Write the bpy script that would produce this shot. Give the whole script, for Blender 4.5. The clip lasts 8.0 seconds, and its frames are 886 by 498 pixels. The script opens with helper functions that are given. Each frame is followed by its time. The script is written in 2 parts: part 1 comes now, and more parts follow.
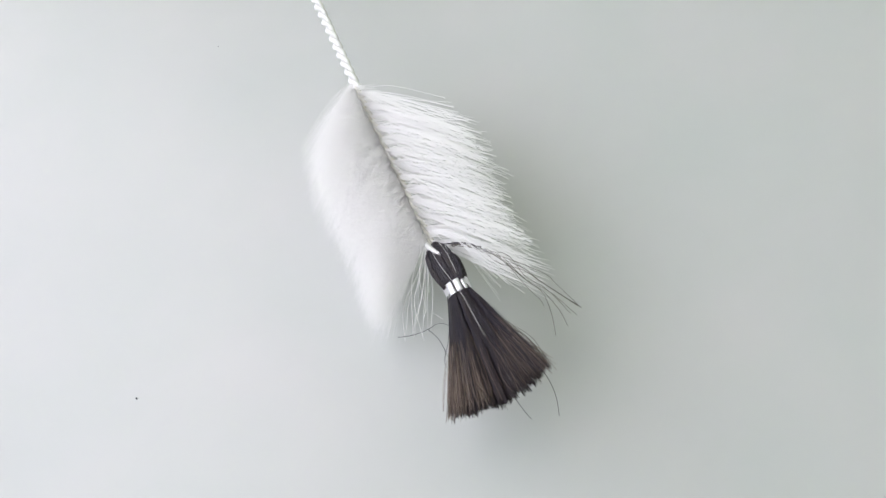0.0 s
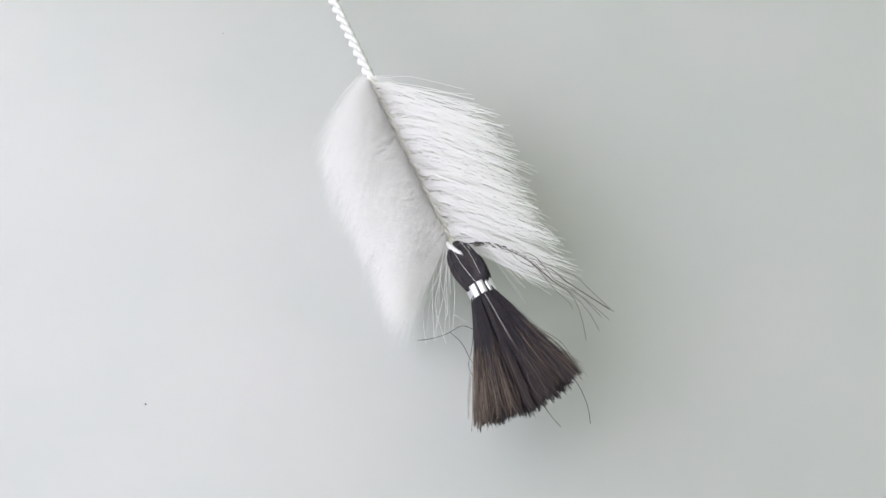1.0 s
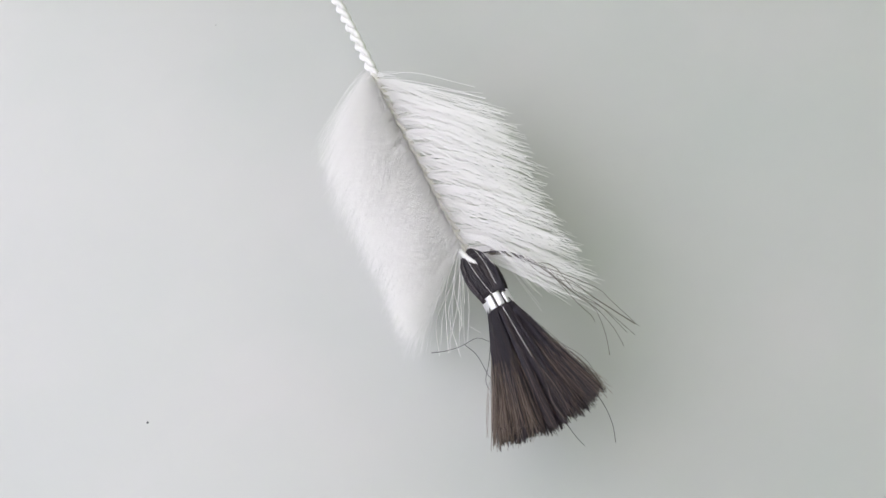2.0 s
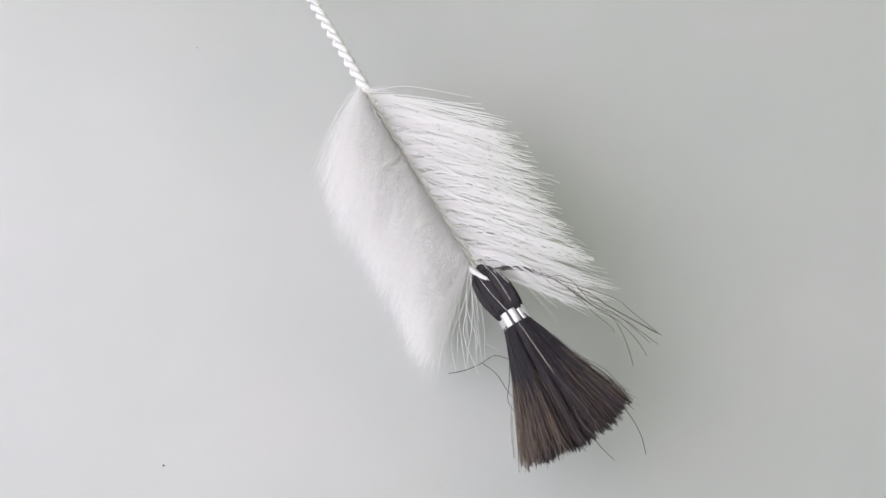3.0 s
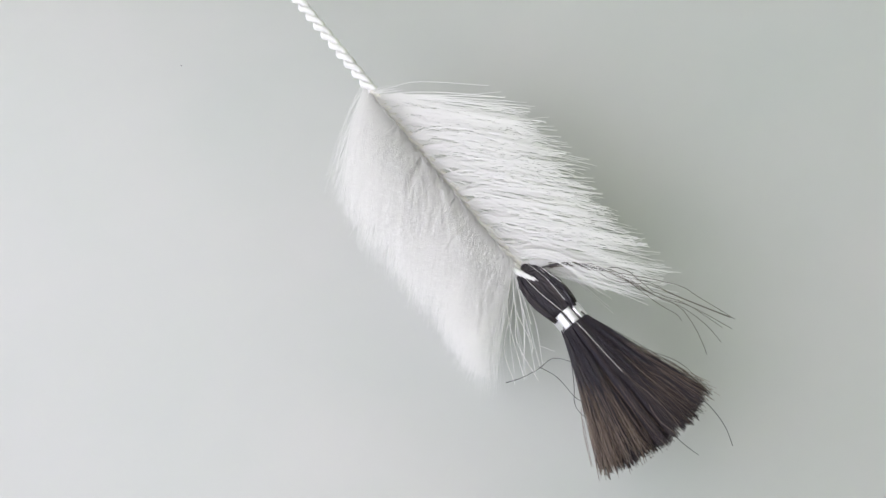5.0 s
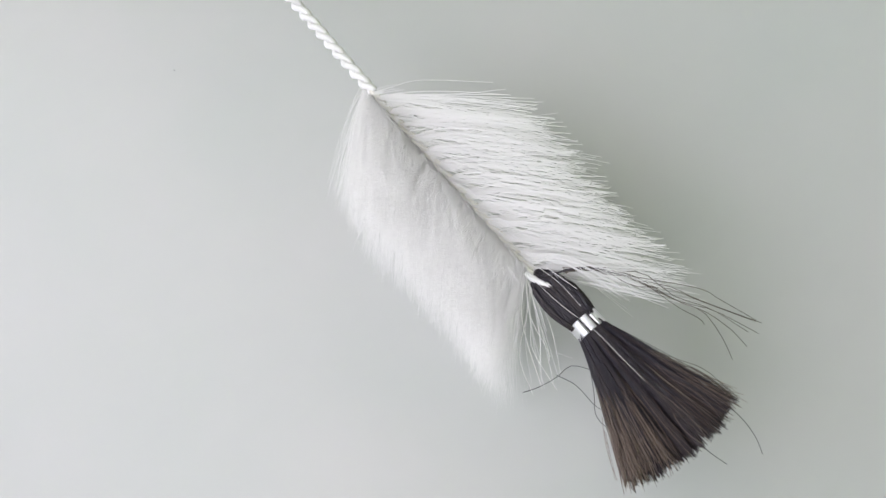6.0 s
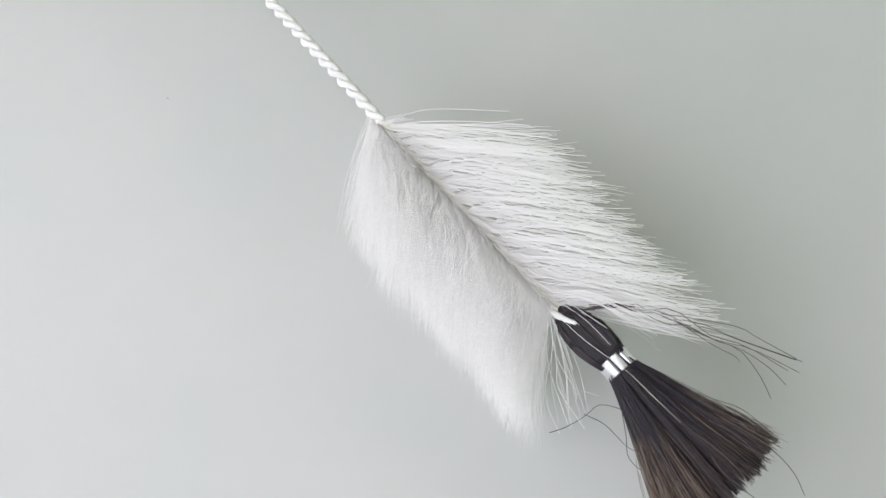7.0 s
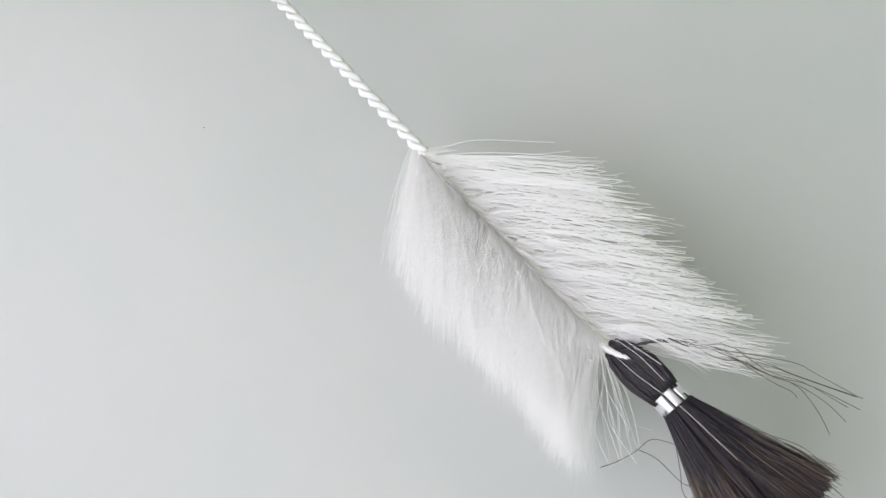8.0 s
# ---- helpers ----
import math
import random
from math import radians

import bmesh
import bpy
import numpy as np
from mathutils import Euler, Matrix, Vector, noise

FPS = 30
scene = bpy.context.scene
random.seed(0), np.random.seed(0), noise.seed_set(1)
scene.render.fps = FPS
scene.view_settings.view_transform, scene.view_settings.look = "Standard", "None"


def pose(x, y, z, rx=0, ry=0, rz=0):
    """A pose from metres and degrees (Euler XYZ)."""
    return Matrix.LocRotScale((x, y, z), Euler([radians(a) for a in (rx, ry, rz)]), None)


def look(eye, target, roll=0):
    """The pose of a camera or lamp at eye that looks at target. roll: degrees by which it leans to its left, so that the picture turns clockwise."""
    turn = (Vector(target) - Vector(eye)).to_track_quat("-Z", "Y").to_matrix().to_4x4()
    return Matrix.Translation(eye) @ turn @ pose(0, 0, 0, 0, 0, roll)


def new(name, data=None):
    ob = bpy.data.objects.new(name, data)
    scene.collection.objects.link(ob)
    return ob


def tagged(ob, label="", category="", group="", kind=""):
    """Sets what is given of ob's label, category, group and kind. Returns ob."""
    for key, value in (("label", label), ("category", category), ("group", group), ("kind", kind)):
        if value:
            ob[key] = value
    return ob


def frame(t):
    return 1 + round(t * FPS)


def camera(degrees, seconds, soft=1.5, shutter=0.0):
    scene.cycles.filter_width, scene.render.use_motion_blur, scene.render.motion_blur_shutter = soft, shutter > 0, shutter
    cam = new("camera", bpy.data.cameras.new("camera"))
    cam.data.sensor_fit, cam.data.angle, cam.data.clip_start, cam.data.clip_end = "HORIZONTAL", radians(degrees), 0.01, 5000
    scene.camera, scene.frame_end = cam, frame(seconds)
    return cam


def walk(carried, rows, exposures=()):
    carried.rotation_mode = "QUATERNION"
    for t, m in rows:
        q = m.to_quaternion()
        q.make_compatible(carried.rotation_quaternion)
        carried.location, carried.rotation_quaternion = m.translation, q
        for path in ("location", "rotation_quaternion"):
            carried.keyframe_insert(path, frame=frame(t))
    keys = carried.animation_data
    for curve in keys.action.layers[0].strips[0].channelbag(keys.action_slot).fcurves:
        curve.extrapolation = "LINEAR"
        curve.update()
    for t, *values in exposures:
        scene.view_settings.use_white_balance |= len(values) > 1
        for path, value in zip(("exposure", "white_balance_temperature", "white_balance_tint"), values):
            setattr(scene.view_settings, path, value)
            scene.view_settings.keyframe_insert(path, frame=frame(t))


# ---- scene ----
cam = camera(50.0, 8.0, soft=1.5)
PATH = [
    (0, (-0.04292, -0.17525, 0.33199), (-0.00349, -0.02565, 0.07495), -9.05),
    (0.5, (-0.04503, -0.16513, 0.32972), (-0.00521, -0.01946, 0.07050), -8.85),
    (1, (-0.04892, -0.15794, 0.32469), (-0.00894, -0.01503, 0.06396), -8.50),
    (1.5, (-0.04879, -0.14608, 0.32118), (-0.00932, -0.00887, 0.05733), -8.39),
    (3, (-0.04959, -0.11935, 0.31849), (-0.00889, 0.00681, 0.04937), -11.75),
    (3.5, (-0.04936, -0.11196, 0.31919), (-0.01173, 0.01361, 0.04935), -16.92),
    (4, (-0.05536, -0.10289, 0.31603), (-0.01540, 0.01866, 0.04468), -17.42),
    (5.5, (-0.05003, -0.08607, 0.30389), (-0.01458, 0.02563, 0.02773), -20.70),
    (6, (-0.04511, -0.07948, 0.30035), (-0.01491, 0.03098, 0.02307), -24.18),
    (6.5, (-0.04432, -0.07088, 0.29813), (-0.01335, 0.03797, 0.02030), -24.53),
    (7, (-0.04577, -0.05755, 0.29685), (-0.01081, 0.04574, 0.01737), -22.59),
    (7.5, (-0.04661, -0.04965, 0.29842), (-0.01246, 0.05304, 0.01862), -22.97),
    (8, (-0.04789, -0.04250, 0.29973), (-0.01471, 0.06234, 0.02061), -24.33),
]
walk(cam, [(t, look(eye, target, roll)) for t, eye, target, roll in PATH], exposures=[(0.0, 0.06, 6400, 11), (1.5, -0.03, 6480, 11), (3.0, -0.10, 6530, 14), (4.0, -0.02, 6500, 11),
                     (5.5, -0.10, 6500, 10), (8.0, -0.12, 6500, 10)])

# ---- light: sky outside one window beside the table ----
WALL_X = -0.47          # inner face of the window wall
WIN_Y0, WIN_Y1, WIN_Z0, WIN_Z1 = -0.72, 1.55, 0.20, 1.70
world = bpy.data.worlds.new("sky")
scene.world = world
world.use_nodes = True
wn = world.node_tree
sky = wn.nodes.new("ShaderNodeTexSky")
sky.sky_type, sky.sun_disc = "NISHITA", False
sky.sun_elevation, sky.sun_rotation = radians(40), radians(100)
wn.nodes["Background"].inputs[1].default_value = 0.12
wn.links.new(sky.outputs[0], wn.nodes["Background"].inputs[0])


def area(name, m, sx, sy, power, colour):
    data = bpy.data.lights.new(name, "AREA")
    data.shape, data.size, data.size_y, data.energy, data.color = "RECTANGLE", sx, sy, power, colour
    ob = new(name, data)
    ob.matrix_world = m
    return ob


# skylight that comes in through the window's opening
area("window_daylight", look((WALL_X - 0.05, (WIN_Y0 + WIN_Y1) / 2, (WIN_Z0 + WIN_Z1) / 2), (0.75, 0.2, 0.0)),
     2.15, 1.4, 19.6, (1.025, 0.98, 1.085))


# white bristles need light to pass from one to the next many times
scene.cycles.max_bounces, scene.cycles.diffuse_bounces, scene.cycles.transmission_bounces = 12, 9, 12
scene.cycles.transparent_max_bounces = 12


# ---- materials ----
def material(name, base, rough=0.5, metal=0.0, spec=0.5):
    m = bpy.data.materials.new(name)
    m.use_nodes = True
    p = m.node_tree.nodes["Principled BSDF"]
    p.inputs["Base Color"].default_value = (*base, 1)
    p.inputs["Roughness"].default_value = rough
    p.inputs["Metallic"].default_value = metal
    p.inputs["Specular IOR Level"].default_value = spec
    return m, m.node_tree, p


def mottle(tree, shader, low, high, scale, detail=4.0, where="Base Color", source="Object"):
    """Noise between two colours (or two values) into an input of the shader."""
    co = tree.nodes.new("ShaderNodeTexCoord")
    no = tree.nodes.new("ShaderNodeTexNoise")
    no.inputs["Scale"].default_value, no.inputs["Detail"].default_value = scale, detail
    tree.links.new(co.outputs[source], no.inputs["Vector"])
    ramp = tree.nodes.new("ShaderNodeValToRGB")
    ramp.color_ramp.elements[0].position, ramp.color_ramp.elements[1].position = 0.3, 0.7
    ramp.color_ramp.elements[0].color, ramp.color_ramp.elements[1].color = (*low, 1), (*high, 1)
    tree.links.new(no.outputs["Fac"], ramp.inputs["Fac"])
    tree.links.new(ramp.outputs["Color"], shader.inputs[where])
    return ramp


def relief(tree, shader, scale, strength, distance, source="Object"):
    co = tree.nodes.new("ShaderNodeTexCoord")
    no = tree.nodes.new("ShaderNodeTexNoise")
    no.inputs["Scale"].default_value, no.inputs["Detail"].default_value = scale, 6.0
    tree.links.new(co.outputs[source], no.inputs["Vector"])
    bump = tree.nodes.new("ShaderNodeBump")
    bump.inputs["Strength"].default_value, bump.inputs["Distance"].default_value = strength, distance
    tree.links.new(no.outputs["Fac"], bump.inputs["Height"])
    tree.links.new(bump.outputs["Normal"], shader.inputs["Normal"])


def strand_material(name, stops, rough, through_colour=None, through_part=0.0, clear=0.0):
    """Fibres: each strand takes its own tone; thin nylon lets light through."""
    m, tree, p = material(name, stops[0], rough)
    geo = tree.nodes.new("ShaderNodeNewGeometry")
    ramp = tree.nodes.new("ShaderNodeValToRGB")
    while len(ramp.color_ramp.elements) < len(stops):
        ramp.color_ramp.elements.new(0.5)
    for i, c in enumerate(stops):
        ramp.color_ramp.elements[i].position = i / (len(stops) - 1)
        ramp.color_ramp.elements[i].color = (*c, 1)
    tree.links.new(geo.outputs["Random Per Island"], ramp.inputs["Fac"])
    tree.links.new(ramp.outputs["Color"], p.inputs["Base Color"])
    if through_colour:
        thin = tree.nodes.new("ShaderNodeBsdfTranslucent")
        thin.inputs["Color"].default_value = (*through_colour, 1)
        mix = tree.nodes.new("ShaderNodeMixShader")
        mix.inputs["Fac"].default_value = through_part
        tree.links.new(p.outputs[0], mix.inputs[1])
        tree.links.new(thin.outputs[0], mix.inputs[2])
        glassy = tree.nodes.new("ShaderNodeBsdfTransparent")
        blend = tree.nodes.new("ShaderNodeMixShader")
        blend.inputs["Fac"].default_value = clear
        tree.links.new(mix.outputs[0], blend.inputs[1])
        tree.links.new(glassy.outputs[0], blend.inputs[2])
        tree.links.new(blend.outputs[0], tree.nodes["Material Output"].inputs["Surface"])
    return m


LAMINATE, tree, p = material("white_laminate", (0.49, 0.505, 0.49), 0.33, spec=1.0)
mottle(tree, p, (0.444, 0.468, 0.442), (0.476, 0.482, 0.463), 16.0)
mottle(tree, p, (0.31, 0.31, 0.31), (0.37, 0.37, 0.37), 14.0, where="Roughness")
relief(tree, p, 900.0, 0.05, 0.0002)
# wall paint is tinted green so that its bounce colours the shadows
PLASTER, tree, p = material("painted_plaster", (0.78, 0.76, 0.70), 0.85)
mottle(tree, p, (0.69, 0.76, 0.59), (0.75, 0.81, 0.65), 3.0)
relief(tree, p, 160.0, 0.15, 0.001)
CEILING, tree, p = material("ceiling_paint", (0.80, 0.80, 0.78), 0.9)
mottle(tree, p, (0.78, 0.78, 0.75), (0.83, 0.83, 0.80), 2.0)
BOARDS, tree, p = material("floor_boards", (0.42, 0.36, 0.28), 0.5)
mottle(tree, p, (0.34, 0.28, 0.21), (0.46, 0.39, 0.30), 5.0)
FRAME, tree, p = material("white_window_paint", (0.8, 0.8, 0.8), 0.4)
mottle(tree, p, (0.77, 0.77, 0.76), (0.82, 0.82, 0.82), 8.0)
GLASS, tree, p = material("window_glass", (1, 1, 1), 0.0)
p.inputs["Transmission Weight"].default_value = 1.0
p.inputs["IOR"].default_value = 1.05
NYLON = strand_material("white_nylon", [(0.935, 0.932, 0.915), (0.968, 0.966, 0.958), (0.95, 0.948, 0.938)], 0.38, (0.975, 0.972, 0.96), 0.5, 0.38)
HAIR = strand_material("dark_horsehair", [(0.025, 0.023, 0.031), (0.030, 0.027, 0.035), (0.036, 0.031, 0.036), (0.058, 0.045, 0.042)], 0.42)
LOOSE_HAIR = strand_material("loose_brown_hair", [(0.040, 0.033, 0.024), (0.070, 0.056, 0.040), (0.11, 0.090, 0.066)], 0.45)
BROWN = strand_material("brown_horsehair", [(0.085, 0.060, 0.044), (0.16, 0.118, 0.09), (0.27, 0.215, 0.175)], 0.4)
tree = HAIR.node_tree
co = tree.nodes.new("ShaderNodeTexCoord")
sep = tree.nodes.new("ShaderNodeSeparateXYZ")
tree.links.new(co.outputs["Object"], sep.inputs[0])
span = tree.nodes.new("ShaderNodeMapRange")      # hair ends are browner than the roots
span.inputs["From Min"].default_value, span.inputs["From Max"].default_value = -0.044, -0.066
span.inputs["To Max"].default_value = 0.16
tree.links.new(sep.outputs["Y"], span.inputs["Value"])
brown = tree.nodes.new("ShaderNodeMix")
brown.data_type = "RGBA"
old = tree.nodes["Principled BSDF"].inputs["Base Color"].links[0].from_socket
tree.links.new(span.outputs["Result"], brown.inputs["Factor"])
tree.links.new(old, brown.inputs[6])
brown.inputs[7].default_value = (0.060, 0.036, 0.027, 1)
tree.links.new(brown.outputs[2], tree.nodes["Principled BSDF"].inputs["Base Color"])
COAT, tree, p = material("white_plastic_coat", (0.86, 0.86, 0.84), 0.28)
mottle(tree, p, (0.72, 0.72, 0.69), (0.80, 0.80, 0.78), 300.0)
relief(tree, p, 1500.0, 0.1, 0.0002)
CORE, tree, p = material("thin_coated_wire", (0.70, 0.69, 0.64), 0.42, 0.0)
mottle(tree, p, (0.55, 0.54, 0.47), (0.70, 0.69, 0.62), 500.0)
TIN, tree, p = material("bright_tin", (0.80, 0.80, 0.82), 0.3, 1.0)
mottle(tree, p, (0.34, 0.34, 0.34), (0.46, 0.46, 0.46), 500.0, where="Roughness")
relief(tree, p, 900.0, 0.08, 0.0002)
DUST, tree, p = material("dust_grain", (0.10, 0.10, 0.11), 0.9)


# ---- building helpers ----
def part(name, bm, mat, parent=None, label="", smooth=True):
    me = bpy.data.meshes.new(name)
    bm.to_mesh(me)
    bm.free()
    return mesh_part(name, me, mat, parent, label, smooth)


def mesh_part(name, me, mat, parent=None, label="", smooth=True):
    me.materials.append(mat)
    if smooth:
        me.polygons.foreach_set("use_smooth", [True] * len(me.polygons))
    ob = new(name, me)
    if parent is not None:
        ob.parent = parent
    if label:
        tagged(ob, label)
    return ob


def box(x0, x1, y0, y1, z0, z1, bevel=0.0):
    bm = bmesh.new()
    bmesh.ops.create_cube(bm, size=1.0, matrix=Matrix.Translation(((x0 + x1) / 2, (y0 + y1) / 2, (z0 + z1) / 2))
                          @ Matrix.Diagonal((x1 - x0, y1 - y0, z1 - z0, 1)))
    if bevel:
        bmesh.ops.bevel(bm, geom=bm.edges[:], offset=bevel, segments=2, affect="EDGES")
    return bm


def structure(name, bm, mat, label, category):
    return tagged(part(name, bm, mat, smooth=False), label, category, kind="structure")


def tubes(paths, sides=3):
    """One mesh of many tapered tubes. paths: (points n x 3, radii n)."""
    verts, faces, base = [], [], 0
    turn = np.arange(sides) * 2 * np.pi / sides
    for pts, rad in paths:
        pts = np.asarray(pts, float)
        n = len(pts)
        tan = np.gradient(pts, axis=0)
        tan /= np.linalg.norm(tan, axis=1)[:, None] + 1e-12
        ref = np.array([0.0, 0.0, 1.0]) if abs(tan[0][2]) < 0.9 else np.array([1.0, 0.0, 0.0])
        a = np.cross(tan, ref)
        a /= np.linalg.norm(a, axis=1)[:, None] + 1e-12
        b = np.cross(tan, a)
        rad = np.broadcast_to(np.asarray(rad, float), (n,))
        ring = pts[:, None] + rad[:, None, None] * (np.cos(turn)[None, :, None] * a[:, None] + np.sin(turn)[None, :, None] * b[:, None])
        verts.append(ring.reshape(-1, 3))
        for i in range(n - 1):
            for k in range(sides):
                k2 = (k + 1) % sides
                faces.append((base + i * sides + k, base + i * sides + k2, base + (i + 1) * sides + k2, base + (i + 1) * sides + k))
        faces.append(tuple(base + k for k in range(sides))[::-1])
        faces.append(tuple(base + (n - 1) * sides + k for k in range(sides)))
        base += n * sides
    me = bpy.data.meshes.new("tubes")
    me.from_pydata(np.concatenate(verts).tolist(), [], faces)
    return me


def spline(points, n):
    """Smooth curve through a few points (Catmull-Rom), n samples."""
    q = np.asarray(points, float)
    q = np.vstack([2 * q[0] - q[1], q, 2 * q[-1] - q[-2]])
    out = []
    for s in np.linspace(0, len(q) - 3 - 1e-9, n):
        i = int(s)
        f = s - i
        p0, p1, p2, p3 = q[i:i + 4]
        out.append(0.5 * (2 * p1 + (p2 - p0) * f + (2 * p0 - 5 * p1 + 4 * p2 - p3) * f * f + (3 * p1 - p0 - 3 * p2 + p3) * f ** 3))
    return np.array(out)


# ---- room: unseen, added so that pale walls and low ceiling bounce fill light ----
X1, Y0, Y1, ZF, ZC = 1.20, -1.7, 2.0, -0.75, 1.95
structure("floor", box(WALL_X - 0.2, X1 + 0.2, Y0 - 0.2, Y1 + 0.2, ZF - 0.1, ZF), BOARDS, "plain brown boarded floor under the table", "floor")
structure("ceiling", box(WALL_X - 0.2, X1 + 0.2, Y0 - 0.2, Y1 + 0.2, ZC, ZC + 0.1), CEILING, "unseen plain white ceiling added to bounce light", "ceiling")
# the east wall is set close, as a reflector for the brush's shaded side
structure("wall_east", box(X1, X1 + 0.2, Y0 - 0.2, Y1 + 0.2, ZF, ZC), PLASTER, "unseen pale green plaster wall added to bounce light", "wall")
structure("wall_north", box(WALL_X - 0.2, X1, Y1, Y1 + 0.2, ZF, ZC), PLASTER, "unseen pale green plaster wall added to bounce light", "wall")
structure("wall_south", box(WALL_X - 0.2, X1, Y0 - 0.2, Y0, ZF, ZC), PLASTER, "unseen pale green plaster wall added to bounce light", "wall")
bm = bmesh.new()
for y0, y1, z0, z1 in ((Y0, Y1, ZF, WIN_Z0), (Y0, Y1, WIN_Z1, ZC), (Y0, WIN_Y0, WIN_Z0, WIN_Z1), (WIN_Y1, Y1, WIN_Z0, WIN_Z1)):
    bmesh.ops.create_cube(bm, size=1.0, matrix=Matrix.Translation((WALL_X - 0.1, (y0 + y1) / 2, (z0 + z1) / 2)) @ Matrix.Diagonal((0.2, y1 - y0, z1 - z0, 1)))
structure("wall_west", bm, PLASTER, "pale green plaster wall with a window opening", "wall")

# ---- table ----
table = tagged(new("table"), "white laminate table with a plain smooth top", "table")
table.location = (0.15, 0.1, ZF)
TX0, TX1, TY0, TY1 = -0.60, 0.75, -0.75, 0.75
part("tabletop", box(TX0, TX1, TY0, TY1, 0.722, 0.75, 0.003), LAMINATE, table, smooth=False)
for x in (TX0 + 0.06, TX1 - 0.06):
    for y in (TY0 + 0.06, TY1 - 0.06):
        part("leg", box(x - 0.025, x + 0.025, y - 0.025, y + 0.025, 0.0, 0.722, 0.004), FRAME, table, smooth=False)

# ---- brush: own axes in metres, y along the wire towards the handle ----
LEAN, HEIGHT = radians(20), 0.030
brush = tagged(new("bottle_brush"), "white nylon bottle brush with twisted wire and dark hair tip", "brush")
brush.matrix_world = Matrix.Translation((0, 0, HEIGHT)) @ Matrix.Rotation(-LEAN, 4, "Y")
UP = np.array([math.sin(LEAN), 0.0, math.cos(LEAN)])
rng = np.random.default_rng(7)


def rest(pts, gap=0.0004):
    """Lift what would sink into the table onto it."""
    pts = np.asarray(pts, float)
    low = pts @ UP + HEIGHT
    return pts + np.clip(gap - low, 0, None)[:, None] * UP


def strand(name, y0, y1, r_helix, r_wire, pitch, phase, mat, label="", sides=10):
    n = int(abs(y1 - y0) / pitch * 20)
    y = np.linspace(y0, y1, n)
    th = 2 * np.pi * y / pitch + phase
    rad = np.full(n, r_wire)
    rad[0] = rad[-1] = r_wire * 0.4
    bend = 0.014 * np.clip(y - 0.09, 0, None)          # the handle is not quite straight
    pts = np.stack([0.7 * MM + bend + r_helix * np.cos(th), y, r_helix * np.sin(th)], 1)
    return mesh_part(name, tubes([(pts, rad)], sides), mat, brush, label)


MM = 0.001
PITCH = 10.4 * MM
for ph in (0.4, 0.4 + np.pi):
    strand("handle_wire", 87.3 * MM, 330 * MM, 1.08 * MM, 1.12 * MM, PITCH, ph, COAT, "twisted white plastic-coated wire")
for ph in (0.4, 0.4 + np.pi):
    strand("core_wire", 1 * MM, 88.5 * MM, 0.66 * MM, 0.76 * MM, PITCH * 1.25, ph, CORE, "twisted greyish wire between the bristles")


def tuft(y_root, side, clumps, per_clump, coarse=1.0):
    """One bundle of bristles on one side (+1 right, -1 left) of the wire; it fans out from a tight root."""
    paths = []
    s = np.linspace(0, 1, 7)
    along = min(1.0, max(0.0, y_root / 88.0))
    uneven = rng.normal(0, 1.2)
    for c in range(clumps):
        if side > 0:
            top = 14 + 26 * min(1.0, along * 3) - 14 * (along > 0.8)
            low = -40 if along > 0.2 else -25
        else:                                     # the upper bristles point at the eye, their ends make a soft pile
            top = 34 + 34 * min(1.0, max(0.0, along - 0.1) * 3.5)
            low = -22 if along > 0.2 else -12
        phi = rng.uniform(low, top)
        if coarse > 1:
            phi = rng.uniform(0.0, top)
        short = 1.0
        if side > 0 and along > 0.16 and rng.uniform() < 0.05:      # few stand up over the wire
            phi = rng.uniform(36, 75)
            short = rng.uniform(0.3, 0.75)
        y_c = y_root + rng.normal(0, 0.6 if side > 0 else 1.4) - phi / 360 * 7
        if side > 0:
            reach_c, sweep_c = 30.0 + 3.0 * along, 33.0 + 7.5 * along
        else:
            reach_c, sweep_c = 33.0 + 1.0 * along - 5.0 * max(0.0, phi) / 80, 19.0 + 4.5 * along
        reach_c += rng.normal(0, 2.3) if side > 0 else 2.5 + uneven - abs(rng.normal(0, 4.0))
        sweep_c += max(-4.0, rng.normal(0, 3.4))
        bow_c = rng.normal(0, 1.6)
        if side > 0 and along > 0.82:              # the last bundle lies close to the next
            bow_c, sweep_c = -abs(bow_c) - 0.8, sweep_c + 2.0
        if side < 0 and along > 0.85:
            bow_c, reach_c = bow_c * 0.3 - 0.8, reach_c - 0.5
        if coarse > 1 and along < 0.15:
            short = 0.85
        for _ in range(per_clump):
            ph = radians(phi + rng.normal(0, 9.0 if side > 0 else 8.0))
            reach = (reach_c + rng.normal(0, 1.3) - abs(rng.normal(0, 0.9))) * short
            sweep = (sweep_c + rng.normal(0, 2.8)) * short
            y0 = y_c + rng.normal(0, 0.3 if side > 0 else 1.1)
            rho = 0.7 + reach * s ** 0.95
            ax = y0 - sweep * s ** 1.15 + (bow_c + rng.normal(0, 0.8)) * np.sin(np.pi * s)
            z = np.sin(ph) * rho * (0.82 if side > 0 else 0.58) - 3.0 * s ** 2 + rng.normal(0, 0.6) * s
            x = side * np.cos(ph) * rho * (1.0 + 0.15 * np.sin(ph) ** 2)
            pts = rest(np.stack([x, ax, z], 1) * MM)
            thick = (0.105, 0.075) if side > 0 else (0.075, 0.025)
            paths.append((pts, np.linspace(*thick, 7) * coarse * MM))
    return paths


N_TUFT = 13
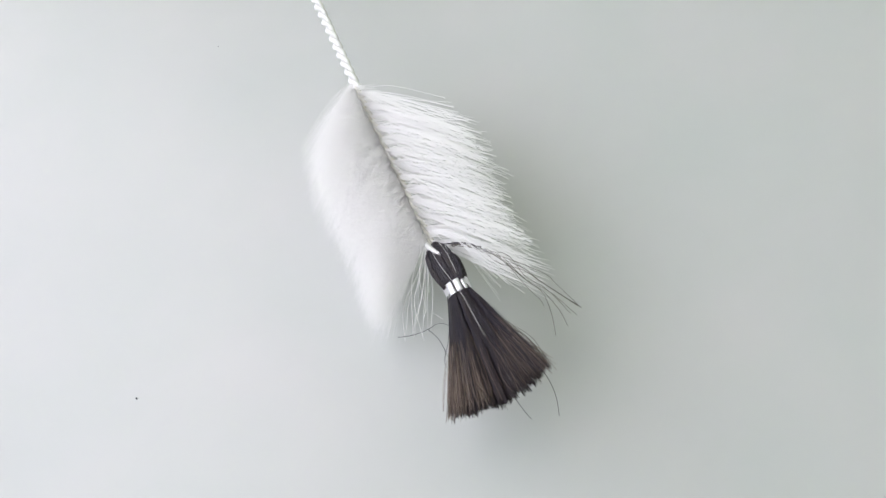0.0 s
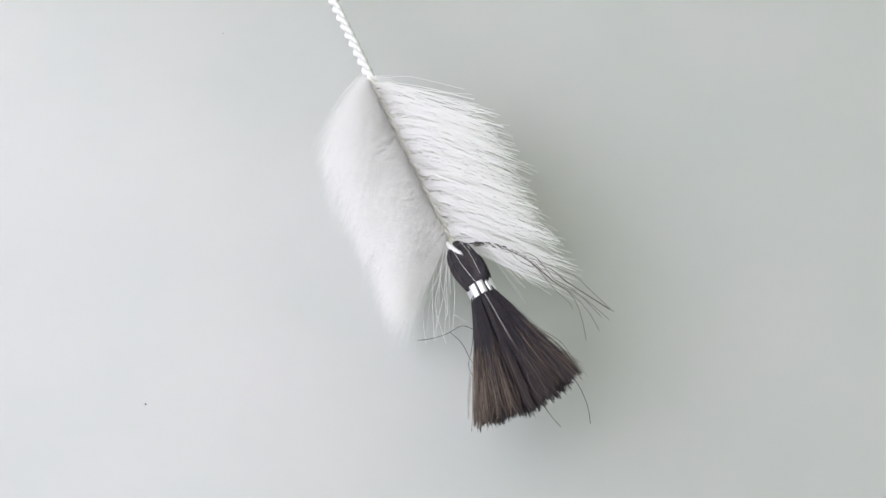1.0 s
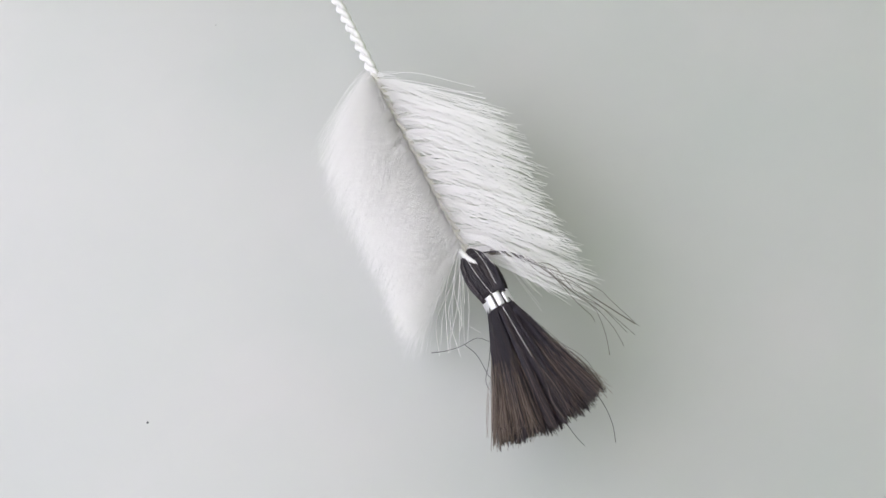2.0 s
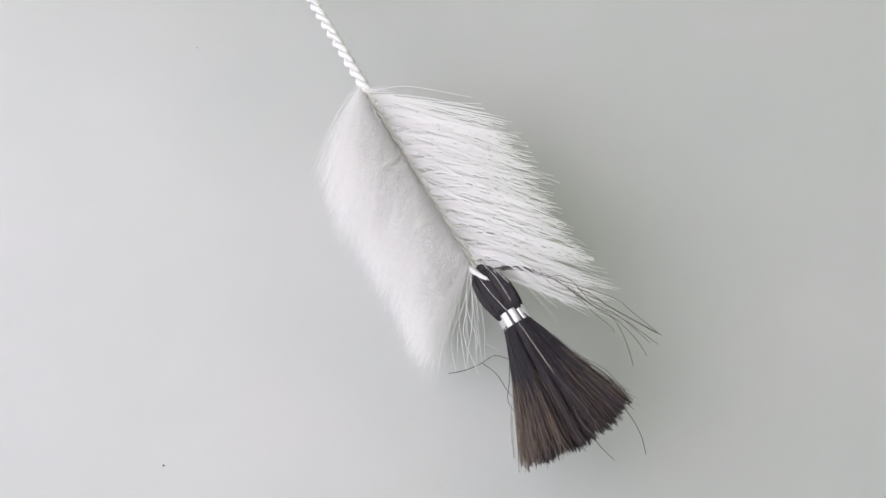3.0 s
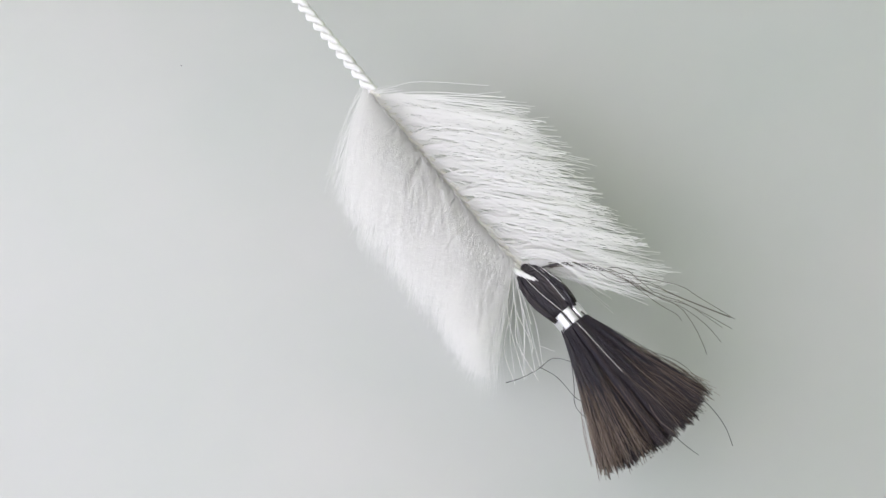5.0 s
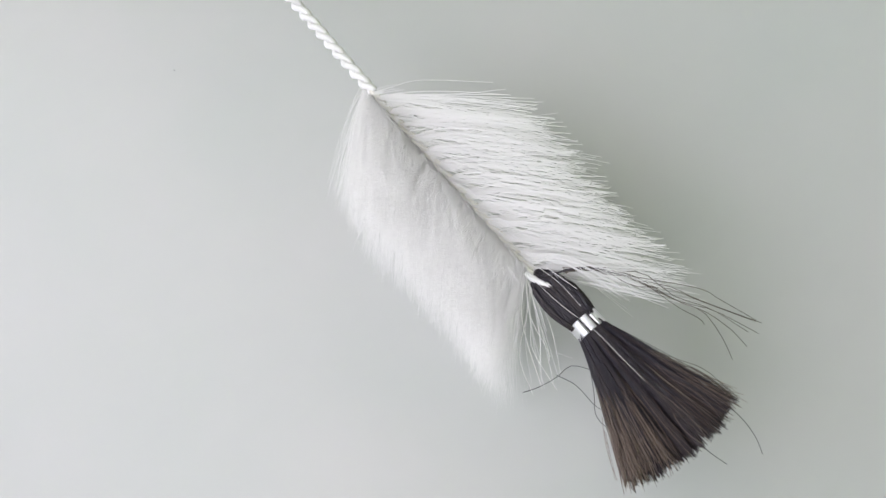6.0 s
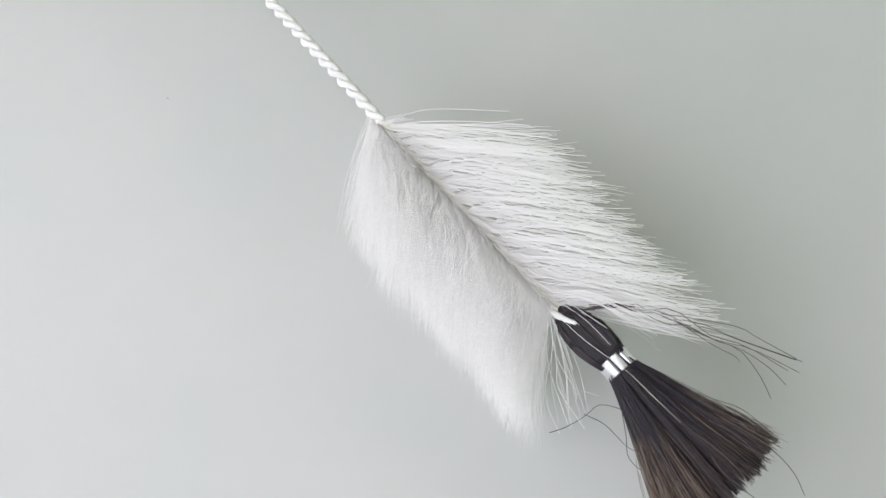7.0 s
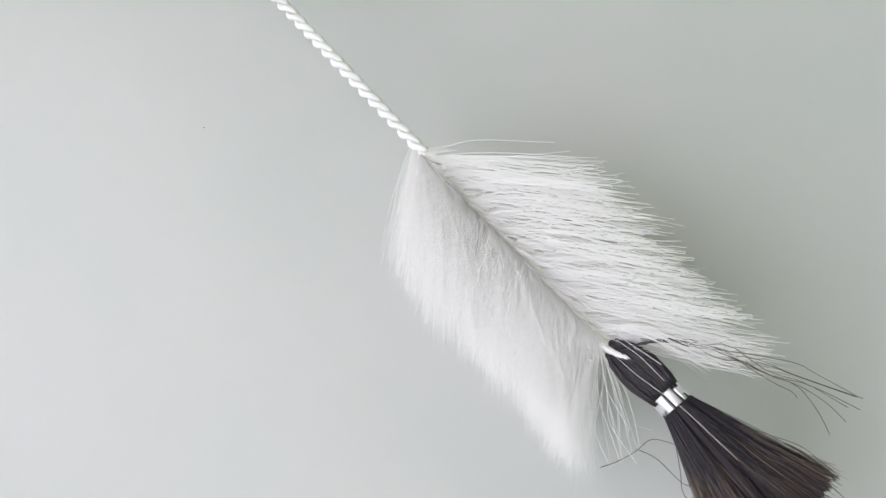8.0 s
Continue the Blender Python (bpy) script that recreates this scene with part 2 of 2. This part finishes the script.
for k in range(N_TUFT):
    yk = 5.0 + k * (80.0 / (N_TUFT - 1))
    mesh_part("bristle_tuft", tubes(tuft(yk, 1, 12, 4) + tuft(yk, 1, 21, 1, 1.45)), NYLON, brush, smooth=False)
    mesh_part("bristle_tuft", tubes(tuft(yk + 3.2, -1, 54, 8)), NYLON, brush, smooth=False)

# short fuzz over the wire, where bristles come out between its turns
paths = []
for k in range(N_TUFT * 2):
    for _ in range(48):
        th = radians(rng.uniform(-15, 165))
        d = np.array([math.cos(th), 0.0, math.sin(th)])
        y = 8.0 + k * 3.15 + rng.normal(0, 0.7)
        ln = rng.uniform(3.0, 10.0)
        s = np.linspace(0, 1, 4)[:, None]
        pts = d * (0.6 + ln * s) + np.array([0, y, 0]) - np.array([0, 1, 0]) * ln * 0.8 * s ** 1.2
        paths.append((pts * MM, np.linspace(0.09, 0.06, 4) * MM))
for k in range(N_TUFT * 2):                       # the pile beside the wire, its hairs crossing each way
    for _ in range(55):
        th = radians(rng.uniform(98, 168))
        y = 12.0 + k * 2.95 + rng.normal(0, 1.5)
        ln = rng.uniform(5.0, 18.0) * min(1.0, 0.35 + (88 - y) / 25)
        d = np.array([math.cos(th), 0.0, math.sin(th)]) * ln
        side_way = rng.normal(0, 0.16, 3) * ln
        s = np.linspace(0, 1, 5)[:, None]
        pts = np.array([0, y, 0]) + d * (0.05 + s) + side_way * s ** 2 - np.array([0, 1, 0]) * ln * rng.uniform(0.35, 0.8) * s ** 1.2
        paths.append((pts * MM, np.linspace(0.07, 0.045, 5) * MM))
tagged(mesh_part("root_fuzz", tubes(paths), NYLON, brush, "short white bristles at the wire", smooth=False), kind="stuff")

# ---- hair tip looped on the wire's end ----
FX, FY, FZ = 2.7, -20.0, 4.5          # middle of the ferrule, mm
paths = []
for _ in range(280):                  # small clumps that meet in points at the ends
    a, b = rng.uniform(-1, 1), rng.uniform(-1, 1)
    while a * a + b * b > 1:
        a, b = rng.uniform(-1, 1), rng.uniform(-1, 1)
    length = rng.normal(0, 1.0)
    for _ in range(10):
        a1, b1 = a + rng.normal(0, 0.09), b + rng.normal(0, 0.12)
        a1, b1 = np.clip((a1, b1), -1, 1)
        start = np.array([FX + 4.2 * a1, FY - 1.0, FZ + 2.7 * b1])
        end = np.array([19.4 * a + rng.normal(0, 0.45), -60.0 - 3.4 * (1 - a * a) - 1.0 * a + length + rng.normal(0, 0.6) - 0.8 * b, 2.4 + 4.8 * b + rng.normal(0, 0.3)])
        s = np.linspace(0, 1, 8)
        w = 0.8 * s + 0.2 * s ** 1.6
        pts = start + (end - start) * np.stack([w, s, w], 1)
        pts[:, 0] += rng.normal(0, 0.4) * np.sin(np.pi * s)
        pts[:, 2] += (rng.normal(0, 0.3) + 0.5) * np.sin(np.pi * s)
        paths.append((rest(pts * MM), np.linspace(0.12, 0.075, 8) * MM))
tagged(mesh_part("hair_tuft", tubes(paths), HAIR, brush, "fanned dark brown-black horsehair tuft", smooth=False), kind="stuff")
paths = []
for _ in range(210):                 # lighter outer hairs, most along one edge and at the ends
    pick = rng.uniform()
    a = -1.04 + 0.95 * rng.beta(0.9, 1.5) if pick < 0.72 else (1.04 - 0.3 * rng.beta(0.9, 2.0) if pick < 0.82 else rng.uniform(-0.8, 0.7))
    b = math.sqrt(max(0.0, 1 - a * a)) * rng.uniform(0.8, 1.05)
    w0 = rng.uniform(0.35, 0.8)       # how far down the hair comes to the surface
    end = np.array([a * 19.8 + rng.normal(0, 0.6), -60.4 - 3.4 * (1 - a * a) - 1.0 * a + rng.normal(0, 1.5), 2.7 + 5.2 * b])
    start = np.array([FX + 4.2 * a, FY - 1.0, FZ + 2.8 * b])
    s = np.linspace(w0, 1, 8)
    w = 0.8 * s + 0.2 * s ** 1.6
    pts = start + (end - start) * np.stack([w, s, w], 1)
    pts[:, 0] += rng.normal(0, 0.8) * np.sin(np.pi * (s - w0) / (1 - w0))
    pts[:, 2] += 0.6 * np.sin(np.pi * s) + 0.25 * np.sin(np.pi * (s - w0) / (1 - w0)) - 0.5 * (s == w0)
    paths.append((rest(pts * MM), np.linspace(0.085, 0.065, 8) * MM))
mesh_part("outer_hair", tubes(paths), BROWN, brush, "lighter brown outer horsehairs")
paths = []
for _ in range(620):
    a = rng.uniform(-1, 1)
    depth = rng.uniform(0.3, 1.0)
    x_top = 1.2 + 1.6 * a
    pts = []
    for u in np.linspace(0, 1, 13):
        v = 1 - abs(2 * u - 1)                 # 0 at the ferrule, 1 over the wire
        front = 1 if u < 0.5 else -1
        y = FY + 1.5 + (22.2 - 2.2 * a * a) * v ** 0.9
        wide = (4.2 * (1 - v) + 2.0 * v + 1.9 * math.sin(np.pi * min(1, v * 1.02)) ** 0.8)
        x = FX * (1 - v) + x_top * v * 0.8 + a * wide
        z = FZ * (1 - v) + 0.9 * v + front * depth * (2.6 * (1 - v) + 2.4 * math.sqrt(max(0.0, 1 - v)) * v + 1.2 * v * (v < 0.99))
        pts.append((x, y, z))
    pts = np.array(pts) + rng.normal(0, 0.12, (13, 3))
    paths.append((pts * MM, 0.13 * MM))
tagged(mesh_part("hair_loop", tubes(paths), HAIR, brush, "dark hair folded over the wire's end"), kind="stuff")

# ferrule: thin flattened tin band with two crimped grooves
SEG = 180
bm = bmesh.new()
rings = []
for r_add, yy in ((0.0, 2.35), (0.18, 2.5), (0.30, 2.2), (0.30, -2.2), (0.18, -2.5), (0.0, -2.35)):
    ring = []
    for k in range(SEG):
        th = 2 * np.pi * k / SEG
        sq = 1 + 0.015 * math.cos(4 * th)
        for crimp in (92.0, 53.0):
            sq -= 0.17 * math.exp(-((math.degrees(th) - crimp) / 4.8) ** 2)
        ring.append(bm.verts.new(((FX + (4.55 + r_add) * sq * math.cos(th)) * MM, (FY + yy - 0.12 * math.cos(th)) * MM, (FZ + (3.05 + r_add) * sq * math.sin(th)) * MM)))
    rings.append(ring)
for i in range(len(rings)):
    r0, r1 = rings[i], rings[(i + 1) % len(rings)]
    for k in range(SEG):
        bm.faces.new((r0[k], r0[(k + 1) % SEG], r1[(k + 1) % SEG], r1[k]))
bmesh.ops.recalc_face_normals(bm, faces=bm.faces[:])
ferrule = part("ferrule", bm, TIN, brush, "shiny crimped tin band")
# dark rods laid in the grooves stand in for their shade and dark reflections
for gx, gz in ((FX - 0.17, 2.82), (FX + 2.45, 2.27)):
    mesh_part("groove_shade", tubes([(np.array([(gx - 0.1, FY + 2.7, FZ + gz), (gx, FY, FZ + gz + 0.05), (gx + 0.12, FY - 2.7, FZ + gz)]) * MM, 0.36 * MM)], 8),
              HAIR, ferrule, "dark strip added as the crimp groove's shade")

# wire end hooked through the hair loop
hook = spline([(-1.2, 5.0, 0.2), (-0.6, 2.5, 2.0), (0.6, -0.6, 3.4), (2.2, -4.0, 3.9), (3.2, -6.2, 3.0), (3.4, -7.2, 1.0)], 22)
mesh_part("wire_end", tubes([(hook * MM, np.r_[np.full(19, 1.0), 0.95, 0.8, 0.45] * MM)], 10), COAT, brush, "white coated end of the wire")

# ---- loose hairs and bristles ----
def stray(name, points, r, mat, label):
    return mesh_part(name, tubes([(rest(spline(points, 16) * MM), np.linspace(r, r * 0.8, 16) * MM)], 5), mat, brush, label, smooth=mat is not NYLON)


DARK = "single stray dark hair"
for pts in (
    [(-16.4, -21.8, -6.4), (-14, -28, -6.6), (-13.4, -36.7, -6), (-11, -41, -4)],
    [(-27.8, -18.7, -6), (-23, -20.8, -6.2), (-16.7, -22.4, -6), (-10.9, -23.1, -5), (-6.8, -28.3, -3), (-4.5, -33, 0)],
    [(-6, -30, 3), (-10, -35, 1), (-13.8, -39.5, 0), (-13.4, -44.7, 0), (-10, -47, 0.5)],
    [(3.1, -60, 1), (3.4, -67, -0.5), (4.3, -72.4, -3)],
    [(16, -60, 3), (16.4, -66, 1.5), (15.6, -71.6, 0), (13.5, -76.4, -2)],
):
    stray("stray_hair", pts, 0.12, HAIR, DARK)
# bundle of loose hairs that leaves the loop in an arch and splays at its end
ARCH = np.array([(1, 0.5, 2.8), (3.2, -1.0, 5.0), (8, -3.5, 6.6), (13.1, -7.6, 7.8), (17.5, -13.3, 8.4), (22.1, -20.8, 8.8), (26.1, -28.6, 9.2), (31.5, -39.1, 9.4), (38.2, -52.4, 9.5)])
for cut in (5, 5, 4, 6):
    stray("stray_hair", ARCH[:cut] + rng.normal(0, 0.4, (cut, 3)), 0.12, HAIR, DARK)
LOOSE = "single loose brown hair"
for mids in (
    [(27.5, -28.7, 9.2), (30.6, -36.6, 9.3), (38.2, -52.2, 9.5)],
    [(26.9, -29.0, 9.1), (30.9, -37.6, 9.3), (37.4, -51.0, 9.5)],
    [(26.3, -32.9, 9.0), (31.6, -41.5, 9.2), (35.7, -53.7, 9.0)],
    [(26.6, -31.5, 9.0), (31.1, -40.1, 9.0), (34.0, -51.5, 8.0)],
    [(32.8, -34.5, 9.5), (34.7, -40.4, 9.5), (37.7, -50.8, 9.5)],
    [(26.2, -32.8, 8.0), (29.2, -39.7, 7.5), (27.9, -47.6, 5.0), (25.6, -53.5, 3.0)],
    [(26.2, -32.8, 8.5), (29.5, -39.5, 8.0), (31.1, -47.5, 6.0), (30.9, -53.7, 5.0)],
    [(24.9, -33.5, 5.0), (26.8, -39.5, 3.0), (26.5, -41.6, 2.0)],
):
    root = ARCH[2:5] + rng.normal(0, 0.5, (3, 3)) - (0, 0, 1.6)
    stray("loose_hair", [*root, ARCH[5] + rng.normal(0, 0.8, 3) * (1.0, 0.6, 0.4), *mids], 0.115, LOOSE_HAIR, LOOSE)
for _ in range(9):                                 # outer hairs that bow away from the fan
    d, e = rng.normal(0, 1.0), rng.uniform(0, 1)
    stray("loose_hair", [(FX + 4.2, -22, 4.6), (9.0 + 0.3 * d, -34 + d, 5.0), (14.6 - 1.2 * e, -43.0, 5.2), (18.6 - 2.2 * e, -51.3 + 0.4 * d, 4.8), (19.3 - 0.6 * e, -61 + d, 3.0)], 0.085, LOOSE_HAIR, LOOSE)
for _ in range(14):                                # and along the other edge
    d, e = rng.normal(0, 1.0), rng.uniform(0, 1)
    stray("loose_hair", [(FX - 4.2, -22, 4.6), (-5.0 - 1.2 * e, -34 + d, 4.2), (-10.8 - 2.0 * e + 0.4 * d, -46.0, 3.6), (-18.0 - 3.2 * e + 0.5 * d, -58.5 - 1.5 * e + 0.7 * d, 2.8)], 0.085, BROWN, LOOSE)
WHITE = "single stray white bristle"
stray("stray_bristle", [(0.2, -1.7, 5), (1.2, -9, 7.4), (2.4, -15.2, 8.3), (4.0, -23.5, 8.6), (4.5, -33.8, 8.6), (4.8, -42.7, 7.9)], 0.075, COAT, WHITE)
stray("stray_bristle", [(3.6, 2.0, 4.5), (5.4, -6.3, 7.2), (5.5, -15.3, 7.4)], 0.08, COAT, WHITE)
for pts in (                                       # coarse bristles that hang beside the hair loop
    [(-2.2, 3.6, 2), (-9.0, -3.3, 0), (-20.7, -10.4, -4), (-26.0, -20.8, -7)],
    [(-2.4, 2.6, 2), (-5.2, -4.7, 0), (-9.1, -11.1, -3)],
    [(-3.3, 2.4, 2), (-9.3, -5.3, 0), (-12.7, -15.5, -3), (-15.4, -17.9, -5)],
    [(-3.9, 3.0, 2), (-12.3, -4.7, 0), (-20.5, -18.3, -5), (-22.6, -21.6, -7)],
    [(-4.0, 2.0, 1), (-10.4, -6.5, 0), (-16.1, -12.3, -3), (-19.4, -24.9, -7)],
    [(-2.0, 4.2, 1), (-6.0, -4.0, 0.5), (-13.5, -17.0, -4)],
):
    stray("stray_bristle", pts, 0.15, COAT, WHITE)
for pts in (
    [(5.4, -1.2, 4), (5.9, -5.9, 5), (6.3, -11.3, 5), (6.6, -15, 5)],
    [(-12.3, -16.4, -8), (-11, -18.7, -8), (-9.6, -21.1, -8)],
    [(0.5, 87.5, 0.5), (7, 83, 0.8), (15.6, 76.4, 1), (31.4, 56.6, 2)],
):
    stray("stray_bristle", pts, 0.12, NYLON, WHITE)
for k in range(8):
    e = rng.uniform(0, 1)
    tipp = np.array([-27 + 12 * e, -20 - 3 * e + rng.normal(0, 1.8), -3 - 4 * e + rng.normal(0, 1.2)])
    mid = tipp * 0.5 + np.array([-2.5 + 3 * e + rng.normal(0, 0.8), 2.0 + rng.normal(0, 1), 1.5])
    stray("stray_bristle", [(-1, 4 + rng.normal(0, 1), 0.5), mid, tipp], 0.13, NYLON, WHITE)
for k in range(12):                                # short cut ends where the coating stops
    th = radians(rng.uniform(60, 230))
    d = np.array([math.cos(th), 0, math.sin(th)])
    y = rng.uniform(85, 88.5)
    stray("bristle_stub", [d * 0.8 + (0, y, 0), d * rng.uniform(1.8, 2.8) + (0, y - rng.uniform(0.6, 1.6), 0)], 0.2, COAT, "short white bristle stub")
for k in range(13):                                # bristles that lie over the arch of loose hairs
    e = rng.uniform(0, 1)
    stray("stray_bristle", [(1.5, 7.0 + rng.normal(0, 1), 2), (9.0 + 3 * e, -3.5 + 2 * e + rng.normal(0, 1), 7.6), (13 + 10 * e + rng.normal(0, 1), -19 - 7 * e + rng.normal(0, 1.5), 9.0 + rng.normal(0, 0.8))],
          rng.uniform(0.08, 0.12), NYLON, WHITE)
for k in range(24):
    e = rng.uniform(0, 1)
    stray("stray_bristle", [(1.5, 5, -1), (9 + 4 * e, -2 - 4 * e, 0 - 5 * e), (11 + 14 * e, -19 - 4 * rng.uniform(-1, 1), -16 + 14 * e)], 0.12, NYLON, WHITE)

# ---- dust on the table ----
for x, y, r in ((-0.1243, 0.0067, 0.0004), (-0.0465, 0.1684, 0.00025)):
    bm = bmesh.new()
    bmesh.ops.create_icosphere(bm, subdivisions=2, radius=r)
    for v in bm.verts:
        v.co *= 1 + 0.35 * noise.noise(v.co * 4000)
        v.co.z *= 0.6
    ob = tagged(part("dust_speck", bm, DUST), "tiny dark grain of dust on the white table", "dust", group="dust on the table")
    ob.location = (x, y, r * 0.45)

# ---- window ----
window = tagged(new("window_1"), "white framed window beside the table", "window", kind="structure")
window.location = (WALL_X - 0.14, 0, 0)
f = 0.05
for y0, y1, z0, z1 in ((WIN_Y0, WIN_Y1, WIN_Z0, WIN_Z0 + f), (WIN_Y0, WIN_Y1, WIN_Z1 - f, WIN_Z1), (WIN_Y0, WIN_Y0 + f, WIN_Z0 + f, WIN_Z1 - f),
                       (WIN_Y1 - f, WIN_Y1, WIN_Z0 + f, WIN_Z1 - f)):
    part("window_frame", box(-0.03, 0.03, y0, y1, z0, z1, 0.004), FRAME, window, smooth=False)
pane = part("pane", box(-0.003, 0.003, WIN_Y0 + f, WIN_Y1 - f, WIN_Z0 + f, WIN_Z1 - f), GLASS, window, smooth=False)
pane.visible_shadow = False
